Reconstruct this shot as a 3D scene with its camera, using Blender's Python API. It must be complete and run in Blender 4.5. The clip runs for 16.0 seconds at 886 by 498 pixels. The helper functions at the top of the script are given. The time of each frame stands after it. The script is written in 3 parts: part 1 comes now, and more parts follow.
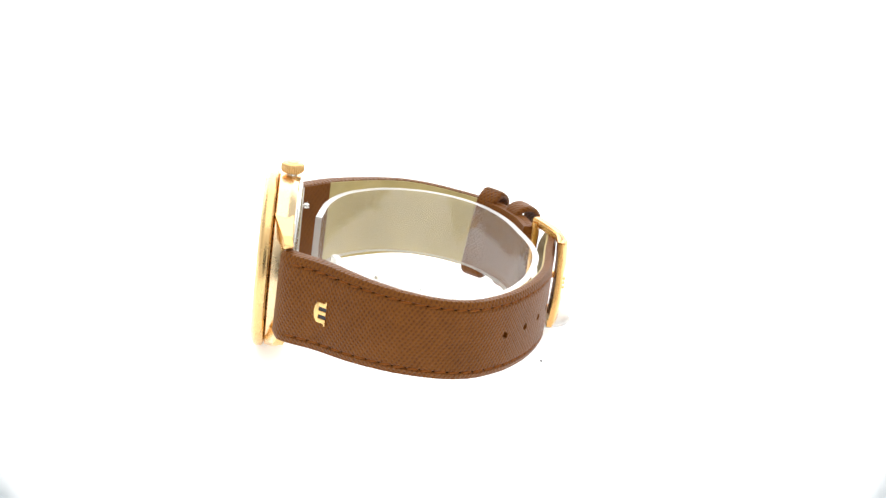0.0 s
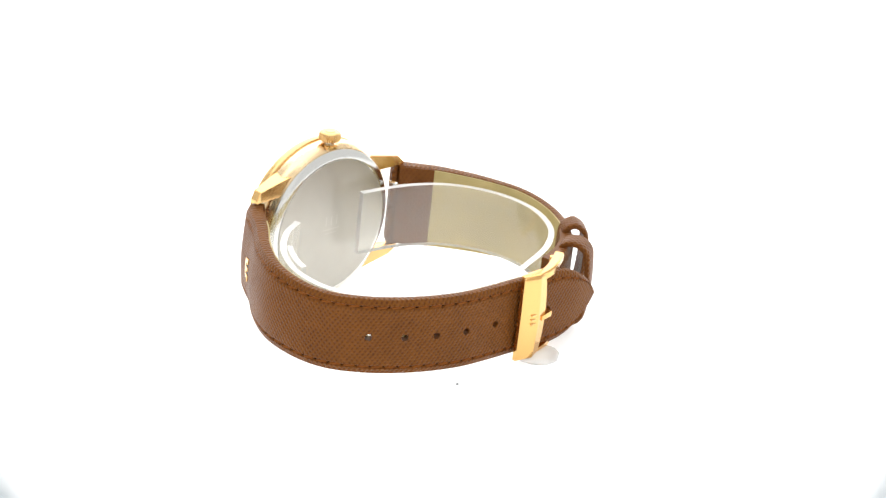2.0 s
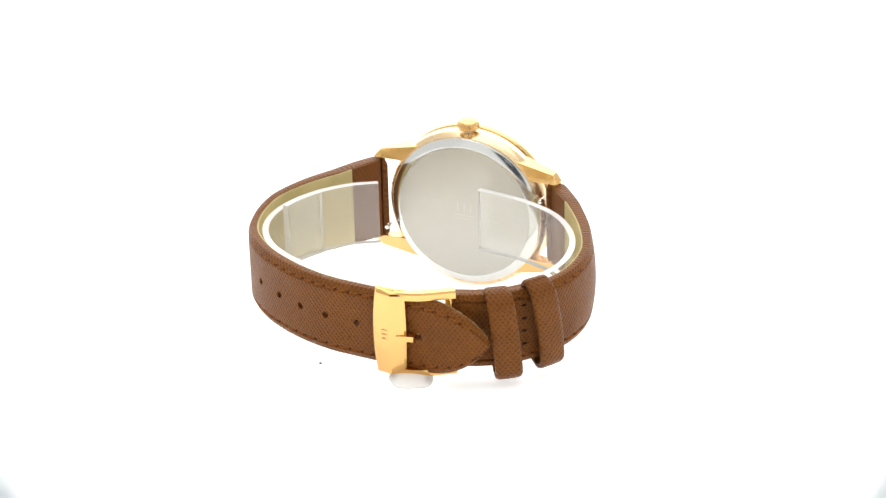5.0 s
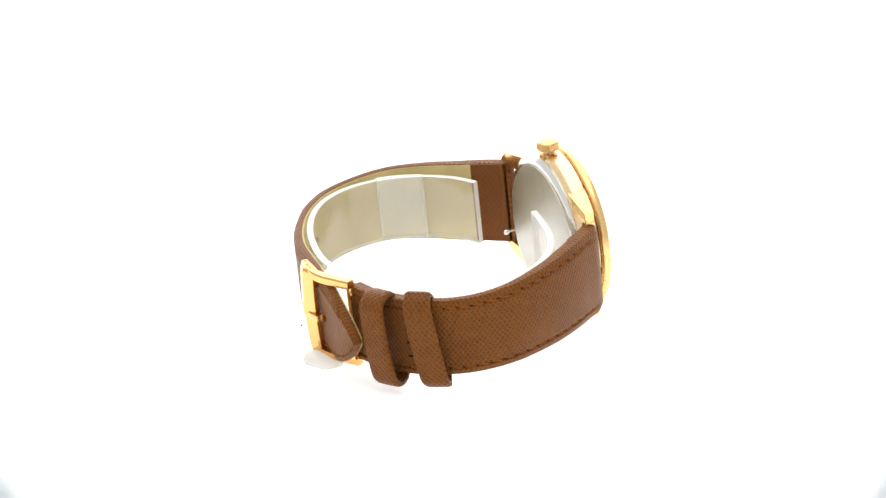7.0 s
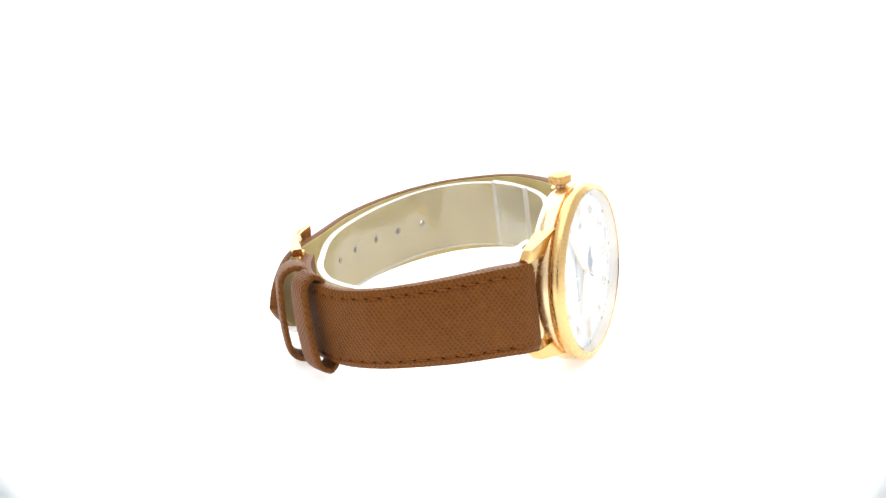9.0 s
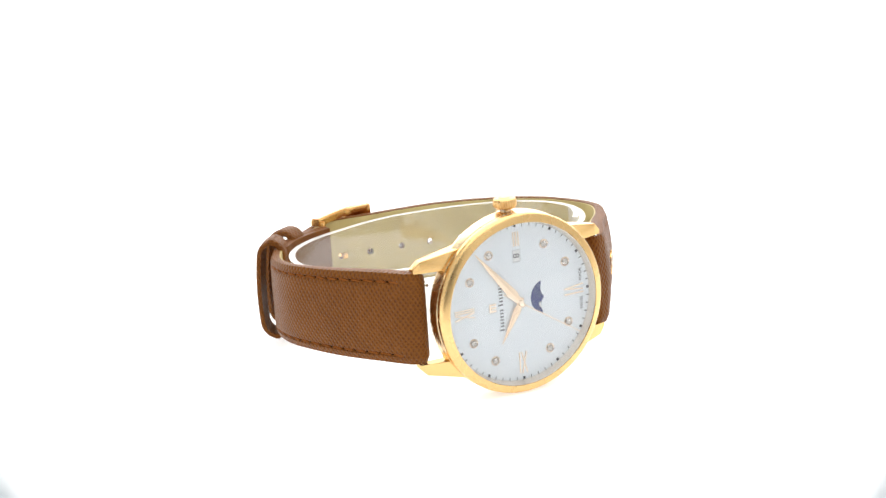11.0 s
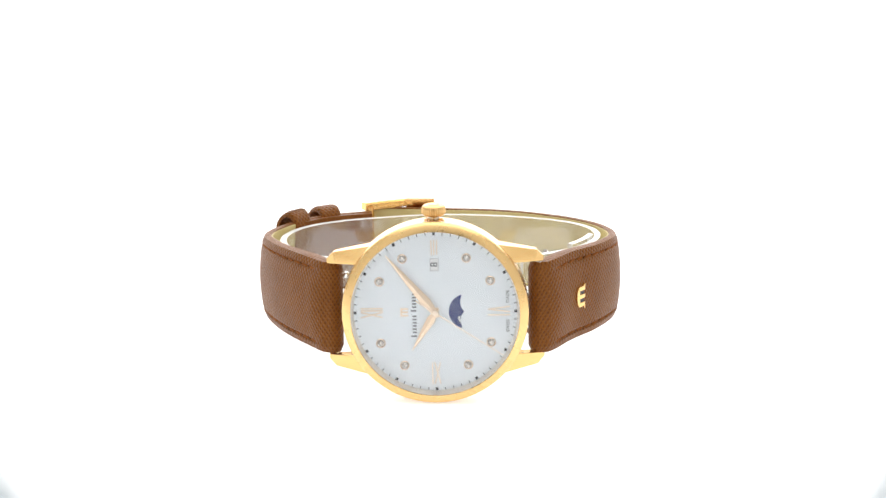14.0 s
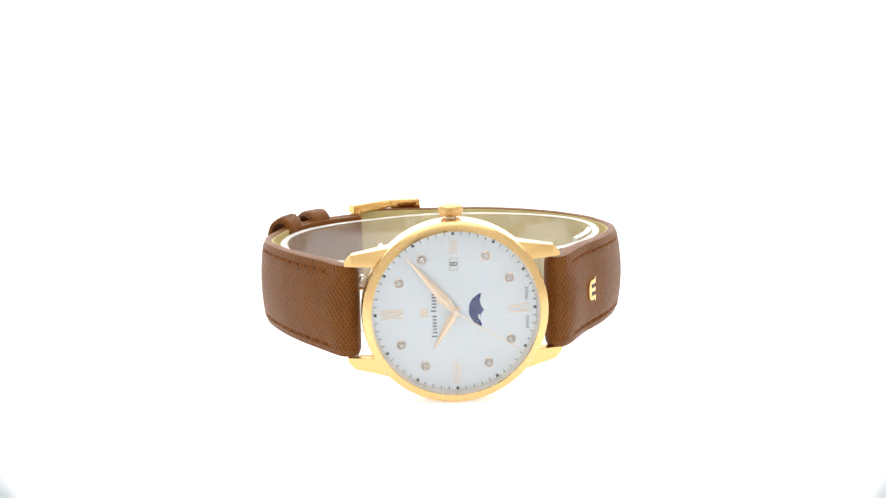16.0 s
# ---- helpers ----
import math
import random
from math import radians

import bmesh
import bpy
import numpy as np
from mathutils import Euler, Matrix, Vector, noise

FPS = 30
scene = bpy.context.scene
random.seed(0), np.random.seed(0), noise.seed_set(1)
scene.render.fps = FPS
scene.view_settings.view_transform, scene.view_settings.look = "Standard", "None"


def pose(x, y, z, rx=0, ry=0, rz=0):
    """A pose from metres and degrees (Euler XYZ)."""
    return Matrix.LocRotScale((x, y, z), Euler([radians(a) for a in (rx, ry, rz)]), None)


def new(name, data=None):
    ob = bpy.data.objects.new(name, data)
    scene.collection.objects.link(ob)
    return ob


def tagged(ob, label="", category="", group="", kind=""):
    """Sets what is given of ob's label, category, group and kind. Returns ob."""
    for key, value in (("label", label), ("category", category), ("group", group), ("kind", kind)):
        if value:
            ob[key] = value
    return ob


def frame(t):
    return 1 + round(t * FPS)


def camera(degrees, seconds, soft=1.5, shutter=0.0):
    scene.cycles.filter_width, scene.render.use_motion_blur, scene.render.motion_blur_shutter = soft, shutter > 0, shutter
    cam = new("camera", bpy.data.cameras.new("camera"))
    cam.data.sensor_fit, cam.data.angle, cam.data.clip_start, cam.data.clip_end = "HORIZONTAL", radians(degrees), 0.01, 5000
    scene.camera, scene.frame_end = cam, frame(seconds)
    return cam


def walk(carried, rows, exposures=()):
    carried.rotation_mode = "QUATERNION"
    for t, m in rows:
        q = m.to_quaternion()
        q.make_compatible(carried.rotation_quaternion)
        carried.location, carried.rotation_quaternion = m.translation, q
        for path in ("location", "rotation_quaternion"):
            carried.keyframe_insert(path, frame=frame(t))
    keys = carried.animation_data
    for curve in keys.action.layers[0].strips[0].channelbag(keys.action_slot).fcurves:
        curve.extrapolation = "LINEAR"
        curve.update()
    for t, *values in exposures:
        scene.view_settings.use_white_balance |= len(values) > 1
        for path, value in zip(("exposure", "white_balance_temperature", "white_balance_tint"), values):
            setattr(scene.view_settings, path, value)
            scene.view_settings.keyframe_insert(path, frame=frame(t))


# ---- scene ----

# ---- camera: it stands still before the turntable ----
cam = camera(18.5, 16.0, soft=1.5)
EYE = Matrix.Translation((0, -0.4888, 0.2004)) @ Euler((0, 0, radians(-0.324))).to_matrix().to_4x4() @ pose(0, 0, 0, 90 - 20.55) @ pose(0, 0, 0, 0, 0, 0.25)
walk(cam, [(0, EYE), (16, EYE)])

# the turntable's angle in degrees at each moment: an even turn, a soft stop and the start back
TURN = [(0.0, 272.4), (0.5, 261.4), (1.0, 249.5), (1.5, 238.6), (2.0, 226.7), (2.5, 215.9), (3.0, 204.2), (3.5, 193.5), (4.0, 182.7),
        (4.5, 171.5), (5.0, 160.3), (5.5, 149.0), (6.0, 137.8), (6.5, 126.5), (7.0, 114.8), (7.5, 103.9), (8.0, 92.6), (8.5, 81.8),
        (9.0, 70.0), (9.5, 59.2), (10.0, 49.0), (10.5, 39.5), (11.0, 30.5), (11.5, 22.4), (12.0, 15.6), (12.5, 10.3), (13.0, 5.55),
        (13.5, 2.1), (14.0, 0.0), (14.5, 0.0), (15.0, 0.25), (15.5, 3.05), (16.0, 6.8)]

# ---- light: a white photo tent, lit through its fabric ----
world = bpy.data.worlds.new("world")
scene.world = world
world.use_nodes = True
world.node_tree.nodes["Background"].inputs[0].default_value = (0.9, 0.95, 1.0, 1)
world.node_tree.nodes["Background"].inputs[1].default_value = 0.05
GLOW_TOP, GLOW_BACK, GLOW_SIDE, GLOW_FRONT = 2.25, 3.1, 0.84, 0.98

# ---- materials ----


def material(name, color, rough=0.5, metal=0.0, **more):
    m = bpy.data.materials.new(name)
    m.use_nodes = True
    b = m.node_tree.nodes["Principled BSDF"]
    b.inputs["Base Color"].default_value = (*color, 1)
    b.inputs["Roughness"].default_value = rough
    b.inputs["Metallic"].default_value = metal
    for key, value in more.items():
        b.inputs[key.replace("_", " ")].default_value = value
    return m


def node(m, kind, **values):
    n = m.node_tree.nodes.new(kind)
    for key, value in values.items():
        n.inputs[key.replace("_", " ")].default_value = value
    return n


def join(m, a, out, b, into):
    m.node_tree.links.new(a.outputs[out], b.inputs[into])


def bsdf(m):
    return m.node_tree.nodes["Principled BSDF"]


def mottle(m, low, high, scale, detail=4.0, coords=None):
    """Base colour that wanders between two tones."""
    tex = node(m, "ShaderNodeTexNoise", Scale=scale, Detail=detail, Roughness=0.4)
    if coords:
        join(m, coords[0], coords[1], tex, "Vector")
    mix = m.node_tree.nodes.new("ShaderNodeMix")
    mix.data_type = "RGBA"
    mix.inputs["A"].default_value, mix.inputs["B"].default_value = (*low, 1), (*high, 1)
    ramp = node(m, "ShaderNodeMapRange")
    ramp.inputs["From Min"].default_value, ramp.inputs["From Max"].default_value = 0.3, 0.7
    join(m, tex, "Fac", ramp, "Value")
    join(m, ramp, "Result", mix, "Factor")
    join(m, mix, "Result", bsdf(m), "Base Color")
    return tex, mix


def gold_metal(name, color, rough):
    """Gold plate with faint smudges in its gloss."""
    m = material(name, color, rough, 1.0)
    tc = node(m, "ShaderNodeTexCoord")
    tex = node(m, "ShaderNodeTexNoise", Scale=400.0, Detail=5.0)
    join(m, tc, "Object", tex, "Vector")
    r = node(m, "ShaderNodeMapRange")
    r.inputs["To Min"].default_value, r.inputs["To Max"].default_value = rough * 0.6, rough * 1.6
    join(m, tex, "Fac", r, "Value")
    join(m, r, "Result", bsdf(m), "Roughness")
    return m


def leather(name, pit, dye, cell, deep):
    """Pressed cross-grain calf: two slanting sets of fine ridges with small dark pits between them, and slow changes of tone."""
    m = material(name, dye, 0.44, Specular_IOR_Level=0.15, Sheen_Weight=0.04, Sheen_Roughness=0.45)
    uv = node(m, "ShaderNodeUVMap")

    def math_node(kind, a, b, out_a=0, out_b=0):
        n = m.node_tree.nodes.new("ShaderNodeMath")
        n.operation = kind
        for k, (x, o) in enumerate(((a, out_a), (b, out_b))):
            if isinstance(x, (int, float)):
                n.inputs[k].default_value = x
            else:
                join(m, x, o, n, k)
        return n

    bands = []
    for lean in (34, -41):
        turn = node(m, "ShaderNodeMapping")
        turn.inputs["Rotation"].default_value = (0, 0, radians(lean))
        join(m, uv, "UV", turn, "Vector")
        wave = node(m, "ShaderNodeTexWave", Scale=2 * math.pi / (20 * cell), Distortion=3.2, Detail=3.0)
        wave.inputs["Detail Scale"].default_value = 0.9
        join(m, turn, "Vector", wave, "Vector")
        bands.append(wave)
    pits = math_node("MULTIPLY", bands[0], bands[1], "Fac", "Fac")
    patchy = node(m, "ShaderNodeTexNoise", Scale=0.5, Detail=3.0)
    join(m, uv, "UV", patchy, "Vector")
    slow = node(m, "ShaderNodeTexNoise", Scale=0.11, Detail=3.0)
    join(m, uv, "UV", slow, "Vector")
    fine = node(m, "ShaderNodeTexNoise", Scale=5.0, Detail=4.0)
    join(m, uv, "UV", fine, "Vector")
    line = math_node("MULTIPLY", bands[0], 0.3, "Fac")
    ink = math_node("MULTIPLY_ADD", pits, 0.75)
    join(m, line, 0, ink, 2)
    ink = math_node("MULTIPLY", ink, patchy, 0, "Fac")
    ink = math_node("MULTIPLY", ink, 1.25)
    tone = math_node("MULTIPLY_ADD", slow, 0.7, "Fac")
    tone.inputs[2].default_value = -0.35
    ink = math_node("SUBTRACT", ink, tone)
    ink.use_clamp = True
    mix = m.node_tree.nodes.new("ShaderNodeMix")
    mix.data_type = "RGBA"
    mix.inputs["A"].default_value, mix.inputs["B"].default_value = (*dye, 1), (*pit, 1)
    join(m, ink, 0, mix, "Factor")
    join(m, mix, "Result", bsdf(m), "Base Color")
    high = math_node("MULTIPLY", pits, -1.0)
    grain = math_node("MULTIPLY", fine, 0.35, "Fac")
    high = math_node("ADD", high, grain)
    bump = node(m, "ShaderNodeBump", Strength=deep, Distance=0.00016)
    join(m, high, 0, bump, "Height")
    join(m, bump, "Normal", bsdf(m), "Normal")
    return m


def thin_sheet(name, tint, haze):
    """Thin clear plastic: straight sight through it, a gloss, and a little milk whose white stands in for pale
    reflections.
    """
    m = bpy.data.materials.new(name)
    m.use_nodes = True
    m.node_tree.nodes.remove(bsdf(m))
    see = node(m, "ShaderNodeBsdfTransparent", Color=(*tint, 1))
    milk = node(m, "ShaderNodeBsdfDiffuse", Color=(0.9, 0.9, 0.89, 1))
    gloss = node(m, "ShaderNodeBsdfGlossy", Color=(1, 1, 1, 1), Roughness=0.06)
    body = node(m, "ShaderNodeMixShader", Fac=haze)
    join(m, see, 0, body, 1)
    join(m, milk, 0, body, 2)
    both = node(m, "ShaderNodeMixShader", Fac=0.05)
    join(m, body, 0, both, 1)
    join(m, gloss, 0, both, 2)
    join(m, both, 0, m.node_tree.nodes["Material Output"], "Surface")
    return m


def clear(name, tint, haze, ior=1.49):
    """Clear plastic or crystal with a light haze."""
    m = bpy.data.materials.new(name)
    m.use_nodes = True
    m.node_tree.nodes.remove(bsdf(m))
    out = m.node_tree.nodes["Material Output"]
    glass = node(m, "ShaderNodeBsdfGlass", Color=(*tint, 1), Roughness=0.0, IOR=ior)
    milk = node(m, "ShaderNodeBsdfDiffuse", Color=(0.9, 0.9, 0.9, 1))
    mix = node(m, "ShaderNodeMixShader", Fac=haze)
    join(m, glass, 0, mix, 1)
    join(m, milk, 0, mix, 2)
    join(m, mix, 0, out, "Surface")
    return m


def glowing(name, color, strength):
    m = bpy.data.materials.new(name)
    m.use_nodes = True
    m.node_tree.nodes.remove(bsdf(m))
    e = node(m, "ShaderNodeEmission", Color=(*color, 1), Strength=strength)
    join(m, e, 0, m.node_tree.nodes["Material Output"], "Surface")
    return m


GOLD = gold_metal("polished_gold", (0.81, 0.52, 0.215), 0.2)
# case gold made paler: the band's white highlight is put into its colour
GOLD_BAND_LIT = gold_metal("lit_band_gold", (0.87, 0.66, 0.40), 0.24)
GOLD_BEZEL = gold_metal("bezel_gold", (0.80, 0.535, 0.235), 0.25)
GOLD_BUCKLE = gold_metal("buckle_gold", (0.80, 0.47, 0.17), 0.17)
GOLD_SATIN = gold_metal("satin_gold", (0.76, 0.49, 0.21), 0.28)
ROSE = gold_metal("rose_gold_markers", (0.88, 0.73, 0.58), 0.3)
ROSE_HAND = gold_metal("satin_rose_gold", (0.86, 0.67, 0.49), 0.38)
CUP = gold_metal("pale_rose_cups", (0.80, 0.66, 0.54), 0.22)
PALE = gold_metal("pale_ring", (0.93, 0.84, 0.74), 0.35)
STEEL = gold_metal("polished_steel", (0.75, 0.75, 0.73), 0.15)
ETCHED = gold_metal("etched_steel", (0.60, 0.58, 0.54), 0.4)
STEEL_BACK = gold_metal("brushed_steel", (0.53, 0.51, 0.465), 0.33)
LEATHER = leather("brown_calf", (0.074, 0.0225, 0.0027), (0.186, 0.0615, 0.0068), 0.74, 1.0)
LEATHER_IN = leather("brown_calf_inner", (0.125, 0.041, 0.0068), (0.165, 0.056, 0.0092), 0.9, 0.15)
THREAD = material("brown_thread", (0.24, 0.075, 0.011), 0.7, Specular_IOR_Level=0.2)
# near-black colour that stands in for the shade inside small holes
SHADE = material("hole_shade", (0.02, 0.008, 0.003), 0.9, Specular_IOR_Level=0.1)
LINING = material("beige_lining", (0.5, 0.44, 0.26), 0.6)
mottle(LINING, (0.45, 0.355, 0.145), (0.53, 0.425, 0.185), 250.0, 1.5, coords=(node(LINING, "ShaderNodeTexCoord"), "Object"))
EMBOSS = material("embossed_lining", (0.43, 0.35, 0.145), 0.6)
DIAL = material("white_dial", (0.80, 0.83, 0.85), 0.35)
mottle(DIAL, (0.86, 0.90, 0.93), (0.89, 0.92, 0.945), 300.0, coords=(node(DIAL, "ShaderNodeTexCoord"), "Object"))
INK = material("black_print", (0.03, 0.03, 0.04), 0.5)
GREY_INK = material("grey_print", (0.15, 0.15, 0.17), 0.5)
BLUE = material("moon_blue", (0.028, 0.042, 0.18), 0.35)
SILVER = material("moon_silver", (0.75, 0.75, 0.72), 0.3)
CRYSTAL = clear("sapphire", (0.985, 0.99, 0.995), 0.015, 1.3)
DIAMOND = material("diamond", (0.62, 0.58, 0.54), 0.04, 0.5, IOR=2.4)
HOLDER = thin_sheet("clear_plastic", (0.985, 0.985, 0.97), 0.065)
FROST = clear("frosted_plastic", (0.97, 0.97, 0.97), 0.5)
PUTTY = clear("putty", (0.93, 0.91, 0.86), 0.55, 1.4)
DUST = material("dark_dust", (0.06, 0.06, 0.07), 0.8)
# acrylic with an added glow of its own, which washes out contact shadows
GLOWING_TABLE = material("glowing_white_acrylic", (0.86, 0.87, 0.88), 0.45, Emission_Color=(0.97, 0.99, 1.0, 1), Emission_Strength=0.5)
mottle(GLOWING_TABLE, (0.84, 0.855, 0.865), (0.88, 0.885, 0.89), 60.0)
# opacity grows outwards, so an added ring dims the view's lower corners
CORNER_VEIL = material("corner_veil", (0.66, 0.75, 0.80), 0.9)
veil_place = node(CORNER_VEIL, "ShaderNodeTexCoord")
veil_far = CORNER_VEIL.node_tree.nodes.new("ShaderNodeVectorMath")
veil_far.operation = "LENGTH"
join(CORNER_VEIL, veil_place, "Object", veil_far, 0)
veil_fade = node(CORNER_VEIL, "ShaderNodeMapRange")
veil_fade.inputs["From Min"].default_value, veil_fade.inputs["From Max"].default_value = 0.0149, 0.0166
veil_fade.inputs["To Max"].default_value = 1.0
join(CORNER_VEIL, veil_far, "Value", veil_fade, "Value")
join(CORNER_VEIL, veil_fade, "Result", bsdf(CORNER_VEIL), "Alpha")
FLOOR = material("white_sheet", (0.85, 0.86, 0.87), 0.7)
mottle(FLOOR, (0.83, 0.845, 0.86), (0.87, 0.88, 0.885), 20.0)
LIT_TOP = glowing("lit_fabric_top", (1.0, 0.99, 0.97), GLOW_TOP)
LIT_FRONT = glowing("lit_fabric_front", (1.0, 0.995, 0.98), GLOW_FRONT)
LIT_BACK = glowing("lit_fabric_back", (1.0, 0.995, 0.98), GLOW_BACK)
LIT_SIDE = glowing("lit_fabric_side", (1.0, 0.995, 0.98), GLOW_SIDE)

# ---- building helpers (millimetres in, metres out) ----
MM = 0.001
# the watch's own axes: u towards 6 o'clock, v from the dial to the back, w towards the crown
WATCH = Matrix.Translation((0.00116, -0.03067, 0.01646)) @ Matrix((
    (0.9992, 0.0368, -0.0128, 0), (-0.0350, 0.9922, 0.1196, 0), (0.0171, -0.1191, 0.9927, 0), (0, 0, 0, 1)))

# the case's own axes: it leans a little more upright than the strap's ring
CASE = Matrix.Translation((0.00125, -0.03063, 0.01646)) @ Matrix((
    (0.9990, 0.0367, -0.0257, 0), (-0.0339, 0.9941, 0.1034, 0), (0.0294, -0.1024, 0.9943, 0), (0, 0, 0, 1)))


def part(name, bm, mat, parent, label="", m=None, smooth=35):
    """Links a bmesh as one mesh object under a thing or a part."""
    data = bpy.data.meshes.new(name)
    bmesh.ops.recalc_face_normals(bm, faces=bm.faces)
    bm.to_mesh(data)
    bm.free()
    data.materials.append(mat)
    return place(name, data, parent, label, m, smooth)


def place(name, data, parent, label="", m=None, smooth=35):
    ob = new(name, data)
    if smooth and not data.get("done"):
        data.shade_smooth()
        data.set_sharp_from_angle(angle=radians(smooth))
        data["done"] = 1
    if parent:
        ob.parent = parent
        if m is not None:
            ob.matrix_basis = m
        elif parent.type == "EMPTY" and parent.get("frame") == "watch":
            ob.matrix_basis = WATCH
    return tagged(ob, label)


def lathe(bm, profile, seg=96, axis="v", at=(0, 0, 0), closed=False):
    """A body of revolution: profile is (radius, height) in mm about the axis."""
    rings = []
    for r, h in profile:
        ring = []
        for k in range(seg):
            a = 2 * math.pi * k / seg
            c, s = r * math.cos(a), r * math.sin(a)
            p = {"v": (c, h, s), "w": (c, s, h), "u": (h, c, s)}[axis]
            ring.append(bm.verts.new([(p[i] + at[i]) * MM for i in range(3)]))
        rings.append(ring)
    for a, b in zip(rings, rings[1:] + ([rings[0]] if closed else [])):
        for k in range(seg):
            bm.faces.new((a[k], a[(k + 1) % seg], b[(k + 1) % seg], b[k]))
    if not closed:
        for ring in (rings[0], rings[-1]):
            bm.faces.new(ring)
    return bm


def prism(bm, outline, v0, v1, bevel=0.0):
    """A flat plate: outline of (u, w) in mm, from depth v0 to v1."""
    low = [bm.verts.new((u * MM, v0 * MM, w * MM)) for u, w in outline]
    top = [bm.verts.new((u * MM, v1 * MM, w * MM)) for u, w in outline]
    n = len(outline)
    faces = [bm.faces.new(low), bm.faces.new(top)]
    faces += [bm.faces.new((low[k], low[(k + 1) % n], top[(k + 1) % n], top[k])) for k in range(n)]
    if bevel:
        bmesh.ops.bevel(bm, geom=list({e for f in faces for e in f.edges}), offset=bevel * MM, segments=2, profile=0.6, affect="EDGES")
    return bm


def hexa(bm, corners, bevel=0.0, segments=2):
    """Eight corners in mm: four of one end, then the four facing them."""
    v = [bm.verts.new([c * MM for c in p]) for p in corners]
    quads = ((0, 1, 2, 3), (4, 5, 6, 7), (0, 1, 5, 4), (1, 2, 6, 5), (2, 3, 7, 6), (3, 0, 4, 7))
    faces = [bm.faces.new([v[i] for i in q]) for q in quads]
    if bevel:
        bmesh.ops.bevel(bm, geom=list({e for f in faces for e in f.edges}), offset=bevel * MM, segments=segments, profile=0.6, affect="EDGES")
    return bm


def block(bm, u0, u1, v0, v1, w0, w1, bevel=0.0):
    return hexa(bm, [(u0, v0, w0), (u1, v0, w0), (u1, v1, w0), (u0, v1, w0), (u0, v0, w1), (u1, v0, w1), (u1, v1, w1), (u0, v1, w1)], bevel)


class Line:
    """A smooth plan line through points (u, v), walked by its length in mm."""

    def __init__(self, points, outward):
        p = [np.array(q, float) for q in points]
        p = [2 * p[0] - p[1]] + p + [2 * p[-1] - p[-2]]
        fine = []
        for a, b, c, d in zip(p, p[1:], p[2:], p[3:]):
            for k in range(40):
                t = k / 40
                fine.append(0.5 * (2 * b + (c - a) * t + (2 * a - 5 * b + 4 * c - d) * t * t + (3 * b - a - 3 * c + d) * t ** 3))
        fine.append(p[-2])
        self.p = np.array(fine)
        self.s = np.concatenate([[0], np.cumsum(np.hypot(*np.diff(self.p, axis=0).T))])
        self.length, self.side = self.s[-1], outward

    def at(self, s):
        return np.array([np.interp(s, self.s, self.p[:, k]) for k in (0, 1)])

    def local(self, s):
        """Place, way along and way out of the ring."""
        way = self.at(min(s + 0.6, self.length)) - self.at(max(s - 0.6, 0))
        way = way / np.hypot(*way)
        out = np.array([way[1], -way[0]]) * self.side
        return self.at(s), way, out

    def near(self, u, v):
        return float(self.s[np.argmin(np.hypot(self.p[:, 0] - u, self.p[:, 1] - v))])


def ease(x):
    x = min(max(x, 0.0), 1.0)
    return x * x * (3 - 2 * x)


RIM = (0, 0.4, 0.8, 1.1, 1.3, 1.45, 1.6, 1.8, 2.2)


def across(j, cols):
    """The place of a column over the width, -1 to 1; close columns where the seam runs."""
    k = min(j, cols - j)
    if cols != 36:
        edge = k / cols * 2
    elif k < 9:
        edge = RIM[k] / 7.5
    else:
        edge = (2.2 + (k - 8) * 0.53) / 7.5
    return (edge - 1) if j < cols - j else (1 - edge)


